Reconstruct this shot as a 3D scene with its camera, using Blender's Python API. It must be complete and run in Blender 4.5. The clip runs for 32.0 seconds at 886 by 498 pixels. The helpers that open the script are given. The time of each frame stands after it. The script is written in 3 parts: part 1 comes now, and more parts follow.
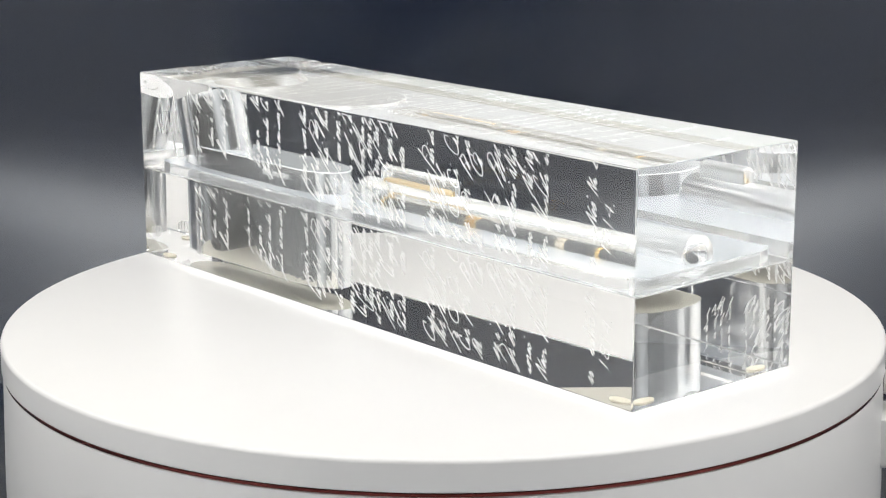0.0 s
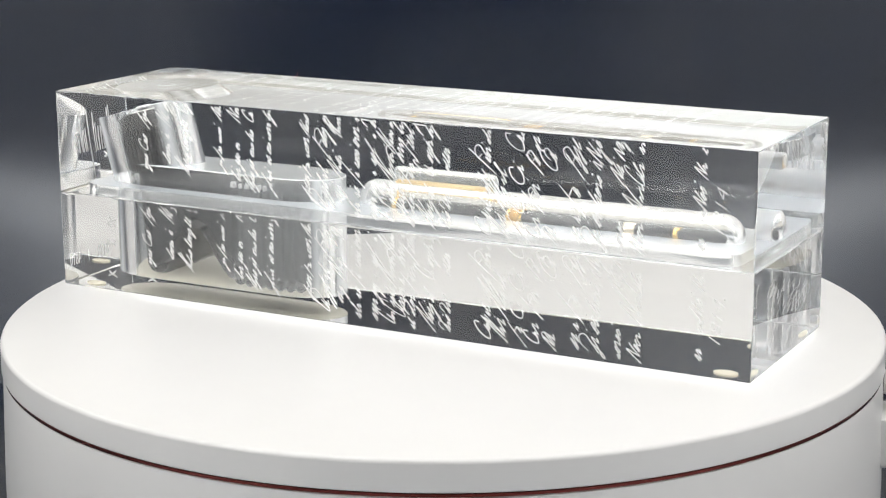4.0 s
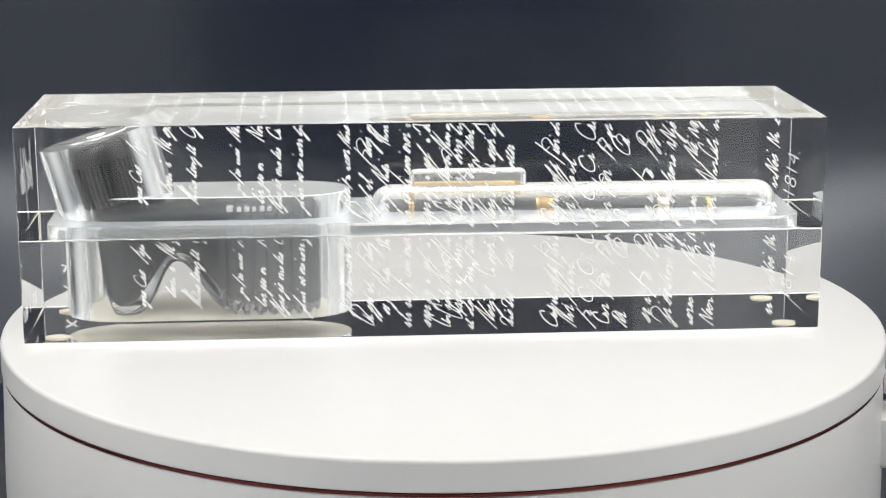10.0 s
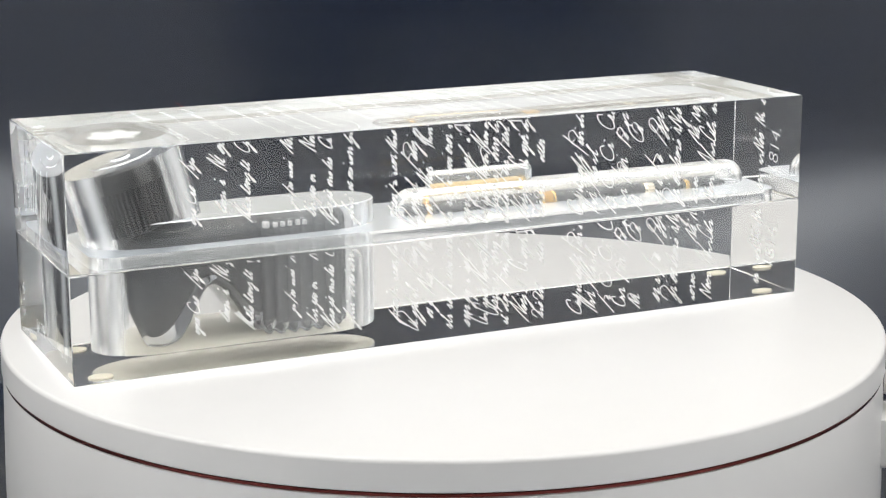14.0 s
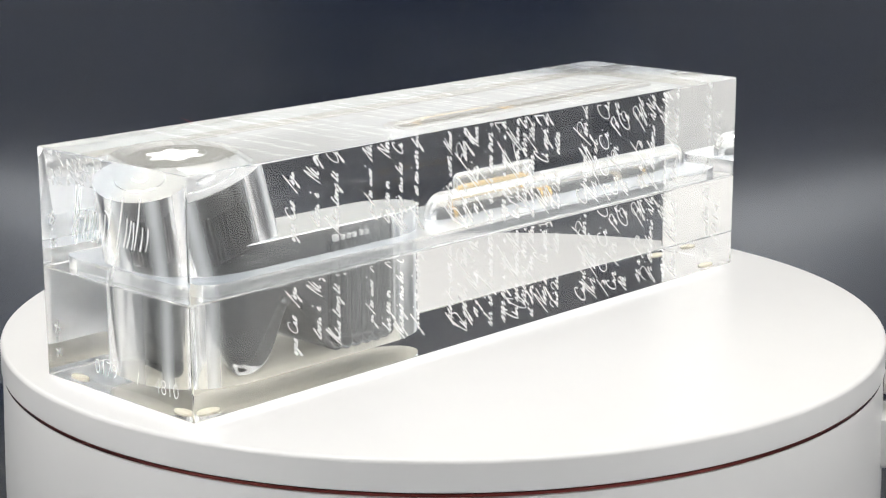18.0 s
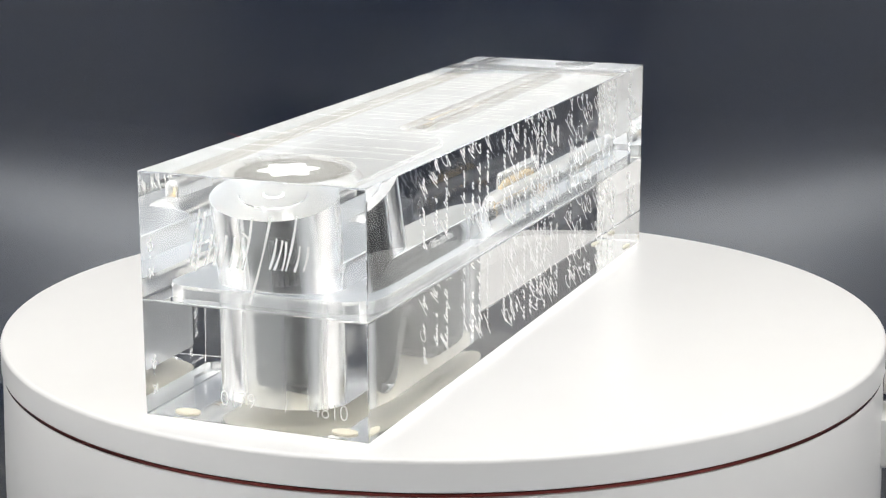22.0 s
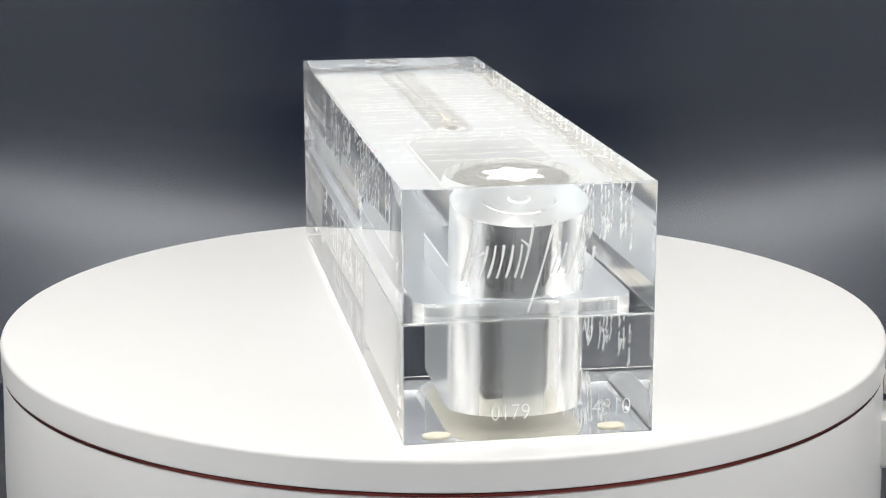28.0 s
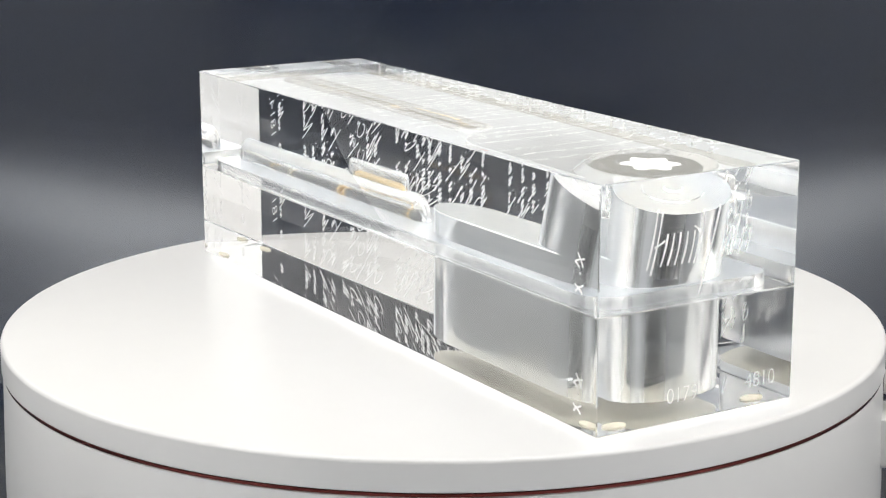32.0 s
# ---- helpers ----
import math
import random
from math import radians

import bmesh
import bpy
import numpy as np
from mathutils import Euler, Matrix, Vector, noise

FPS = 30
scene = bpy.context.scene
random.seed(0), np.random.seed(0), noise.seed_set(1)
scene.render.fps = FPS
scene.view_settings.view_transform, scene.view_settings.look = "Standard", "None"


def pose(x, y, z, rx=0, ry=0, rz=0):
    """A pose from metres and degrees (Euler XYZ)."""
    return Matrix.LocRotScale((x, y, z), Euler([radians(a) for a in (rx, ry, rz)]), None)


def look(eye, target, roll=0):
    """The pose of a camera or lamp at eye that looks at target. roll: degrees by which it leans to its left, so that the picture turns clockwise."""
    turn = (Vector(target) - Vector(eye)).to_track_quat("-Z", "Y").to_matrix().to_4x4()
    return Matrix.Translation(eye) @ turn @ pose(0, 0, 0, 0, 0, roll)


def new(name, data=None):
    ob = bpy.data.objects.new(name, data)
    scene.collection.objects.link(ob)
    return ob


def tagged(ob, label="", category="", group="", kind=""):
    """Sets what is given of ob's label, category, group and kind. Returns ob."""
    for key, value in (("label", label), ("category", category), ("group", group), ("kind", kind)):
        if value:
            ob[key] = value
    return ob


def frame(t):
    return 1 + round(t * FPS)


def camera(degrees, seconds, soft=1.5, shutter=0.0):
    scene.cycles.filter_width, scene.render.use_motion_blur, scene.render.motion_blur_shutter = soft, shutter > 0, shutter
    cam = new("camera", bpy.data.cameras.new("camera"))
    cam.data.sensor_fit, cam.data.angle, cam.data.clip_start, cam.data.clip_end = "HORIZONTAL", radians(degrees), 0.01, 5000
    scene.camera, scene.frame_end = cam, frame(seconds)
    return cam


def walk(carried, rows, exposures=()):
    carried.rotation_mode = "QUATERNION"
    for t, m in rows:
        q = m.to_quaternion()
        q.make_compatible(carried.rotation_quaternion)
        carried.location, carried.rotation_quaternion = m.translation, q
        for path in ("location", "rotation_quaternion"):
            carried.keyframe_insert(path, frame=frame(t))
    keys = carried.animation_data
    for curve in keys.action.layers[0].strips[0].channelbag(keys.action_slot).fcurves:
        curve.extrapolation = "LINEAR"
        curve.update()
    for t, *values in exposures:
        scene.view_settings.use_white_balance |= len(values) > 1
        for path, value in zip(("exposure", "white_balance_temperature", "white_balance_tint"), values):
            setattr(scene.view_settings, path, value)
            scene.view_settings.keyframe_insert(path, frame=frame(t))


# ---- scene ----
SECONDS = 32.0
LIFT = 0.002        # the block stands on small pads
cam = camera(26.87, SECONDS, soft=1.2)
EYE = (0.0, -0.71286, 0.19547)
PITCH, YAW = 0.23324, -0.00093
AIM = (EYE[0] + math.sin(YAW) * math.cos(PITCH), EYE[1] + math.cos(YAW) * math.cos(PITCH), EYE[2] - math.sin(PITCH))
walk(cam, [(0.0, look(EYE, AIM, -0.128)), (SECONDS, look(EYE, AIM, -0.128))],
     exposures=[(0.0, 0.12), (4.5, 0.06), (12.0, 0.07), (17.0, 0.14), (23.0, 0.20), (28.0, 0.20), (SECONDS, 0.15)])

scene.cycles.max_bounces = 32
scene.cycles.transmission_bounces = 32
scene.cycles.glossy_bounces = 16
scene.cycles.blur_glossy = 0.3
scene.cycles.caustics_refractive = scene.cycles.caustics_reflective = True

# ---- world and lights ----
world = bpy.data.worlds.new("dim_room")
world.use_nodes = True
world.node_tree.nodes["Background"].inputs[0].default_value = (0.75, 0.85, 1.0, 1)
world.node_tree.nodes["Background"].inputs[1].default_value = 0.02
scene.world = world


def area(name, at, target, size_x, size_y, watts, colour=(0.998, 0.991, 0.966)):
    d = bpy.data.lights.new(name, "AREA")
    d.shape, d.size, d.size_y, d.energy, d.color = "RECTANGLE", size_x, size_y, watts, colour
    o = new(name, d)
    o.matrix_world = look(at, target)
    return o


area("ceiling_panel", (0.0, 0.09, 0.94), (0, 0.09, 0), 0.86, 0.72, 4.5)
area("front_panel_west", (-0.31, -0.335, 0.36), (0, 0.0, 0.0), 0.24, 0.5, 1.95)
area("front_panel_east", (0.31, -0.335, 0.36), (0, 0.0, 0.0), 0.24, 0.5, 1.8)


# ---- materials ----
def mat(name, colour, rough=0.5, metal=0.0, coat=0.0, grain=0.0, grain_scale=200.0, bump=0.0, spec=0.5):
    m = bpy.data.materials.new(name)
    m.use_nodes = True
    nt = m.node_tree
    b = nt.nodes["Principled BSDF"]
    b.inputs["Base Color"].default_value = (*colour, 1)
    b.inputs["Roughness"].default_value = rough
    b.inputs["Metallic"].default_value = metal
    b.inputs["Coat Weight"].default_value = coat
    b.inputs["Specular IOR Level"].default_value = spec
    if grain or bump:
        tc = nt.nodes.new("ShaderNodeTexCoord")
        n1 = nt.nodes.new("ShaderNodeTexNoise")
        n1.inputs["Scale"].default_value = grain_scale
        n1.inputs["Detail"].default_value = 6
        n2 = nt.nodes.new("ShaderNodeTexNoise")
        n2.inputs["Scale"].default_value = grain_scale * 0.06
        nt.links.new(tc.outputs["Object"], n1.inputs["Vector"])
        nt.links.new(tc.outputs["Object"], n2.inputs["Vector"])
        add = nt.nodes.new("ShaderNodeMath")
        add.operation = "ADD"
        nt.links.new(n1.outputs["Fac"], add.inputs[0])
        nt.links.new(n2.outputs["Fac"], add.inputs[1])
        ramp = nt.nodes.new("ShaderNodeMapRange")
        ramp.inputs["From Min"].default_value, ramp.inputs["From Max"].default_value = 0.6, 1.4
        ramp.inputs["To Min"].default_value, ramp.inputs["To Max"].default_value = 1 - grain, 1 + grain
        nt.links.new(add.outputs[0], ramp.inputs["Value"])
        mul = nt.nodes.new("ShaderNodeVectorMath")
        mul.operation = "SCALE"
        mul.inputs[0].default_value = colour
        nt.links.new(ramp.outputs["Result"], mul.inputs["Scale"])
        nt.links.new(mul.outputs["Vector"], b.inputs["Base Color"])
        rr = nt.nodes.new("ShaderNodeMapRange")
        rr.inputs["From Min"].default_value, rr.inputs["From Max"].default_value = 0.3, 0.7
        rr.inputs["To Min"].default_value, rr.inputs["To Max"].default_value = rough * 0.9, min(1, rough * 1.1)
        nt.links.new(n2.outputs["Fac"], rr.inputs["Value"])
        nt.links.new(rr.outputs["Result"], b.inputs["Roughness"])
        if bump:
            bp = nt.nodes.new("ShaderNodeBump")
            bp.inputs["Strength"].default_value = bump
            bp.inputs["Distance"].default_value = 0.0005
            nt.links.new(n1.outputs["Fac"], bp.inputs["Height"])
            nt.links.new(bp.outputs["Normal"], b.inputs["Normal"])
    return m


def glassy(name, colour, ior, rough=0.0):
    m = bpy.data.materials.new(name)
    m.use_nodes = True
    b = m.node_tree.nodes["Principled BSDF"]
    b.inputs["Base Color"].default_value = (*colour, 1)
    b.inputs["Transmission Weight"].default_value = 1.0
    b.inputs["Roughness"].default_value = rough
    b.inputs["IOR"].default_value = ior
    return m


def hazy(name, colour, ior, rough, haze, skin=(0.895, 0.93, 0.965), faces=None):
    """Clear plastic with a tool-scratched skin that scatters part of the light."""
    m = glassy(name, colour, ior, rough)
    nt = m.node_tree
    out, b = nt.nodes["Material Output"], nt.nodes["Principled BSDF"]
    dif, tra = nt.nodes.new("ShaderNodeBsdfDiffuse"), nt.nodes.new("ShaderNodeBsdfTranslucent")
    both, mix = nt.nodes.new("ShaderNodeMixShader"), nt.nodes.new("ShaderNodeMixShader")
    both.inputs[0].default_value = 0.3
    for n in (dif, tra):
        n.inputs["Color"].default_value = (*skin, 1)
    tc, no, mr = nt.nodes.new("ShaderNodeTexCoord"), nt.nodes.new("ShaderNodeTexNoise"), nt.nodes.new("ShaderNodeMapRange")
    no.inputs["Scale"].default_value, no.inputs["Detail"].default_value = 90, 5
    mr.inputs["From Min"].default_value, mr.inputs["From Max"].default_value = 0.3, 0.7
    mr.inputs["To Min"].default_value, mr.inputs["To Max"].default_value = haze * 0.92, haze * 1.08
    nt.links.new(tc.outputs["Object"], no.inputs["Vector"])
    nt.links.new(no.outputs["Fac"], mr.inputs["Value"])
    if faces is not None:
        # haze on the turns also stands in for internal reflections; sides and end middles stay clearer
        sep, ab, gr = nt.nodes.new("ShaderNodeSeparateXYZ"), nt.nodes.new("ShaderNodeMath"), nt.nodes.new("ShaderNodeMapRange")
        ab.operation = "ABSOLUTE"
        nt.links.new(tc.outputs["Normal"], sep.inputs[0])
        nt.links.new(sep.outputs["Y"], ab.inputs[0])
        ax, mx = nt.nodes.new("ShaderNodeMath"), nt.nodes.new("ShaderNodeMath")
        ax.operation, mx.operation = "ABSOLUTE", "MAXIMUM"
        nt.links.new(sep.outputs["X"], ax.inputs[0])
        nt.links.new(ab.outputs[0], mx.inputs[0])
        nt.links.new(ax.outputs[0], mx.inputs[1])
        nt.links.new(mx.outputs[0], gr.inputs["Value"])
        gr.interpolation_type = "SMOOTHSTEP"
        gr.inputs["From Min"].default_value, gr.inputs["From Max"].default_value = 0.70, 0.86
        gr.inputs["To Min"].default_value, gr.inputs["To Max"].default_value = 1.0, faces
        rg = nt.nodes.new("ShaderNodeMapRange")
        rg.interpolation_type = "SMOOTHSTEP"
        rg.inputs["From Min"].default_value, rg.inputs["From Max"].default_value = 0.70, 0.99
        rg.inputs["To Min"].default_value, rg.inputs["To Max"].default_value = 0.2, rough
        nt.links.new(mx.outputs[0], rg.inputs["Value"])
        nt.links.new(rg.outputs["Result"], b.inputs["Roughness"])
        mu = nt.nodes.new("ShaderNodeMath")
        mu.operation = "MULTIPLY"
        nt.links.new(gr.outputs["Result"], mu.inputs[0])
        nt.links.new(mr.outputs["Result"], mu.inputs[1])
        # and the far wall of the hollow gets more haze than the near one
        pos, far, top = nt.nodes.new("ShaderNodeSeparateXYZ"), nt.nodes.new("ShaderNodeMapRange"), nt.nodes.new("ShaderNodeMath")
        far.inputs["From Min"].default_value, far.inputs["From Max"].default_value = 0.017, 0.0215
        far.inputs["To Min"].default_value, far.inputs["To Max"].default_value = 0.0, 0.30
        top.operation = "MAXIMUM"
        nt.links.new(tc.outputs["Object"], pos.inputs[0])
        nt.links.new(pos.outputs["Y"], far.inputs["Value"])
        nt.links.new(far.outputs["Result"], top.inputs[0])
        nt.links.new(mu.outputs[0], top.inputs[1])
        # haze is thicker across the ends and along the bottle's straight walls than round the cap's bore
        haze_out = top.outputs[0]
        for source, lo, hi, most in ((ax.outputs[0], 0.87, 0.995, 0.36), (pos.outputs["X"], -0.088, -0.062, 0.19)):
            rise, more = nt.nodes.new("ShaderNodeMapRange"), nt.nodes.new("ShaderNodeMath")
            rise.interpolation_type = "SMOOTHSTEP"
            rise.inputs["From Min"].default_value, rise.inputs["From Max"].default_value = lo, hi
            rise.inputs["To Min"].default_value, rise.inputs["To Max"].default_value = 0.0, most
            more.operation = "MAXIMUM"
            nt.links.new(source, rise.inputs["Value"])
            nt.links.new(rise.outputs["Result"], more.inputs[0])
            nt.links.new(haze_out, more.inputs[1])
            haze_out = more.outputs[0]
    else:
        haze_out = mr.outputs["Result"]
    nt.links.new(dif.outputs[0], both.inputs[1])
    nt.links.new(tra.outputs[0], both.inputs[2])
    nt.links.new(haze_out, mix.inputs[0])
    nt.links.new(b.outputs[0], mix.inputs[1])
    nt.links.new(both.outputs[0], mix.inputs[2])
    nt.links.new(mix.outputs[0], out.inputs["Surface"])
    return m


ACRYLIC = glassy("clear_acrylic", (0.995, 0.994, 0.985), 1.49)
SATIN_TOP = glassy("finely_sanded_acrylic", (0.995, 0.994, 0.985), 1.49, 0.06)
MILLED = hazy("milled_acrylic", (0.99, 0.99, 0.985), 1.49, 0.10, 0.62, faces=0.07)
BORE_END = hazy("drilled_bore_end_acrylic", (0.99, 0.99, 0.985), 1.49, 0.15, 0.10, (0.84, 0.89, 0.95))
PEN_WELL = hazy("sanded_pen_well_acrylic", (0.99, 0.99, 0.985), 1.49, 0.16, 0.17)
# the pocket floor is beiger and hazier than the other hollows
WELL_FLOOR = hazy("beige_well_floor_acrylic", (0.95, 0.93, 0.86), 1.49, 0.3, 0.5, (0.80, 0.77, 0.66))
# bluish skin stands in for surroundings reflected on the level joint faces
JOINT = hazy("joint_acrylic", (0.99, 0.99, 0.985), 1.49, 0.2, 0.25, (0.76, 0.82, 0.905))
TONGUE_TOP = hazy("tongue_top_acrylic", (0.99, 0.99, 0.985), 1.49, 0.2, 0.25, (0.76, 0.82, 0.905))
FROSTED = hazy("tongue_edge_acrylic", (0.99, 0.99, 0.985), 1.49, 0.07, 0.16)
WHITE = mat("white_plastic", (0.605, 0.60, 0.598), 0.32, grain=0.015, grain_scale=60)
COPPER = mat("copper_trim", (0.095, 0.019, 0.016), 0.26, metal=0.85, grain=0.5, grain_scale=40)
VINYL = mat("black_vinyl", (0.0030, 0.0064, 0.0190), 0.25, grain=0.2, grain_scale=30, spec=0.66)
VINYL.node_tree.nodes["Principled BSDF"].inputs["Specular Tint"].default_value = (0.93, 0.965, 1.0, 1)
ROOM = mat("dark_wall_paint", (0.05, 0.05, 0.055), 0.7, grain=0.1, grain_scale=10)
# unseen tabletop, added pale so its reflection veils the block's faces
TABLETOP = mat("white_reflecting_top", (0.72, 0.74, 0.77), 0.45, grain=0.04, grain_scale=25)
TENT = mat("white_tent_fabric", (0.9, 0.9, 0.9), 0.9, grain=0.03, grain_scale=80)
# unseen back wall; cream tone set to warm the reflection on the block's top
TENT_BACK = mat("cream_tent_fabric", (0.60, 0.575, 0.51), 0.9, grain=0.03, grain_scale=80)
FROST = mat("frosted_engraving", (0.82, 0.82, 0.82), 0.8)
PAD = mat("cream_felt_pad", (0.52, 0.49, 0.40), 0.9, grain=0.1, grain_scale=900)
BOTTLE_GLASS = glassy("smoky_bottle_glass", (0.86, 0.88, 0.9), 1.5, 0.01)
INK = mat("dark_ink", (0.02, 0.022, 0.026), 0.35)
INK_GLASS = mat("smoked_bottle_glass", (0.03, 0.033, 0.037), 0.12, coat=0.5)
CAP_BLACK = mat("black_ribbed_plastic", (0.018, 0.018, 0.02), 0.24)
RESIN = mat("black_pen_resin", (0.012, 0.012, 0.014), 0.12, coat=0.6)
GOLD = mat("gold_plated_metal", (0.85, 0.58, 0.22), 0.2, metal=1.0)
BRONZE = mat("engraved_gold", (0.42, 0.25, 0.08), 0.38, metal=1.0, grain=0.4, grain_scale=1200)
CLIP_GOLD = mat("satin_gold_metal", (0.90, 0.69, 0.36), 0.36, metal=0.85)
PALE_GOLD = mat("pale_gold_metal", (0.85, 0.76, 0.6), 0.25, metal=1.0)
LINT = mat("red_lint", (0.35, 0.05, 0.05), 0.8)
RAISED = mat("pale_raised_glass", (0.6, 0.6, 0.6), 0.3)
STAR_WHITE = mat("white_resin", (0.85, 0.85, 0.84), 0.35)


# ---- mesh helpers ----
def finish(bm, name, material, sharp=32.0, flat=1.0):
    bmesh.ops.recalc_face_normals(bm, faces=bm.faces)
    for f in bm.faces:
        f.smooth = len(f.verts) <= 4 and f.calc_area() < flat
    for e in bm.edges:
        e.smooth = len(e.link_faces) == 2 and e.calc_face_angle(0) < radians(sharp)
    me = bpy.data.meshes.new(name)
    bm.to_mesh(me)
    bm.free()
    if material:
        me.materials.append(material)
    return me


def surface_finish(ob, top):
    """Polished outside, milled hollows, and a frosted tongue and groove between the halves."""
    ob.data.materials.append(MILLED)
    ob.data.materials.append(FROSTED)
    ob.data.materials.append(top)
    ob.data.materials.append(PEN_WELL)
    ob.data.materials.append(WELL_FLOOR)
    ob.data.materials.append(BORE_END)
    ob.data.materials.append(SATIN_TOP)
    axis = Vector((-math.sin(CAP_TILT), 0, math.cos(CAP_TILT)))
    for p in ob.data.polygons:
        c, n = p.center, p.normal
        if c.z > HGT - 0.0001 and n.z > 0.99:
            p.material_index = 7
        if abs(c.x) > 0.1485 or abs(c.y) > 0.0395 or c.z < 0.001 or c.z > HGT - 0.001:
            continue
        joint = SEAM + 0.0003 < c.z < SEAM + STEP + 0.0008
        level = abs(n.z) > 0.99
        edge = abs(c.y) > 0.030 or abs(c.x - 0.0009) > 0.133
        if abs(c.z - SEAM) < 0.0003 and level:
            continue
        if c.x < -0.08 and abs(n.dot(axis)) > 0.97 and c.z > 0.06:
            p.material_index = 6
            continue
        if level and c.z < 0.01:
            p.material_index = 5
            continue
        if c.x > -0.021 and not level and c.z > SEAM + 0.001 and abs(c.y) < 0.0085 and not (abs(n.z) < 0.2 and c.z > PEN_Z + PEN_R):
            p.material_index = 4
            continue
        p.material_index = 3 if level and (joint or c.z > 0.045) else 2 if joint and edge else 1


def part(name, bm, material, parent, label="", sharp=32.0, flat=1.0):
    ob = new(name, finish(bm, name, material, sharp, flat))
    ob.parent = parent
    if label:
        ob["label"] = label
    return ob


def root(name, m, label, category, group="", kind=""):
    ob = new(name)
    ob.empty_display_size = 0.02
    ob.matrix_basis = m
    return tagged(ob, label, category, group, kind)


def prism(outline, z0, z1):
    """A closed upright prism over a plan outline."""
    bm = bmesh.new()
    lo = [bm.verts.new((x, y, z0)) for x, y in outline]
    hi = [bm.verts.new((x, y, z1)) for x, y in outline]
    n = len(outline)
    bm.faces.new(lo[::-1])
    bm.faces.new(hi)
    for i in range(n):
        bm.faces.new((lo[i], lo[(i + 1) % n], hi[(i + 1) % n], hi[i]))
    return bm


def rounded(cx, cy, hx, hy, r, seg=16):
    out = []
    for k, (sx, sy) in enumerate(((1, 1), (-1, 1), (-1, -1), (1, -1))):
        for i in range(seg + 1):
            a = math.pi / 2 * (k + i / seg)
            p = (cx + sx * (hx - r) + r * math.cos(a), cy + sy * (hy - r) + r * math.sin(a))
            if not out or math.hypot(p[0] - out[-1][0], p[1] - out[-1][1]) > 1e-6:
                out.append(p)
    if math.hypot(out[0][0] - out[-1][0], out[0][1] - out[-1][1]) < 1e-6:
        out.pop()
    return out


def lathe(profile, seg=96, closed=False):
    """Turns (radius, z) points round z; radius 0 closes the end."""
    bm = bmesh.new()
    rings = []
    for r, z in profile:
        if r < 1e-9:
            rings.append([bm.verts.new((0, 0, z))])
        else:
            rings.append([bm.verts.new((r * math.cos(2 * math.pi * i / seg), r * math.sin(2 * math.pi * i / seg), z)) for i in range(seg)])
    pairs = list(zip(rings, rings[1:]))
    if closed:
        pairs.append((rings[-1], rings[0]))
    for a, b in pairs:
        for i in range(seg):
            j = (i + 1) % seg
            if len(a) == 1 and len(b) > 1:
                bm.faces.new((a[0], b[i], b[j]))
            elif len(b) == 1 and len(a) > 1:
                bm.faces.new((a[i], b[0], a[j]))
            elif len(a) > 1:
                bm.faces.new((a[i], b[i], b[j], a[j]))
    return bm


def boxed(x0, x1, y0, y1, z0, z1, bevel=0.0, seg=2):
    bm = prism([(x0, y0), (x1, y0), (x1, y1), (x0, y1)], z0, z1)
    if bevel:
        bmesh.ops.recalc_face_normals(bm, faces=bm.faces)
        bmesh.ops.bevel(bm, geom=bm.edges[:], offset=bevel, segments=seg, profile=0.5, affect="EDGES")
    return bm


def carve(bm, steps, name):
    """Cuts or joins solids one after another: steps of (bmesh, 'DIFFERENCE' or 'UNION')."""
    def solid(b, n):
        bmesh.ops.recalc_face_normals(b, faces=b.faces)
        me = bpy.data.meshes.new(n)
        b.to_mesh(me)
        b.free()
        return new(n, me)
    base = solid(bm, name)
    tools = []
    for b, how in steps:
        tool = solid(b, "cutter")
        tools.append(tool)
        mod = base.modifiers.new("cut", "BOOLEAN")
        mod.operation, mod.object, mod.solver = how, tool, "EXACT"
    bpy.context.view_layer.update()
    me = bpy.data.meshes.new_from_object(base.evaluated_get(bpy.context.evaluated_depsgraph_get()))
    out = bmesh.new()
    out.from_mesh(me)
    for ob in (base, *tools):
        old = ob.data
        bpy.data.objects.remove(ob)
        bpy.data.meshes.remove(old)
    bpy.data.meshes.remove(me)
    bmesh.ops.remove_doubles(out, verts=out.verts, dist=1e-6)
    return out


def capsule(x0, x1, r, seg=48, caps=14):
    """A round-ended rod along x."""
    prof = []
    for i in range(caps + 1):
        a = math.pi / 2 * i / caps
        prof.append((r * math.sin(a), x0 + r - r * math.cos(a)))
    for i in range(caps, -1, -1):
        a = math.pi / 2 * i / caps
        prof.append((r * math.sin(a), x1 - r + r * math.cos(a)))
    bm = lathe(prof, seg)
    bmesh.ops.transform(bm, matrix=Matrix.Rotation(math.pi / 2, 4, "Y"), verts=bm.verts)
    return bm


# ---- the booth ----
TABLE = -0.085
BACK_TOP = 0.106    # the black sheet ends here; the light box's pale back shows above it


def sweep_section():
    """The sheet lies flat, bends up in a slack ramp behind the turntable and then hangs upright."""
    pts, y, steps = [(-0.19, TABLE), (0.176, TABLE)], 0.176, 56
    for i in range(1, steps + 1):
        h = 0.14 * (i - 0.5) / steps
        slope = 45 + 13 * h / 0.06 if h < 0.06 else 58 + 32 * (h - 0.06) / 0.08
        y += 0.14 / steps / math.tan(radians(slope))
        pts.append((y, TABLE + 0.14 * i / steps))
    pts.append((y, BACK_TOP))
    return pts


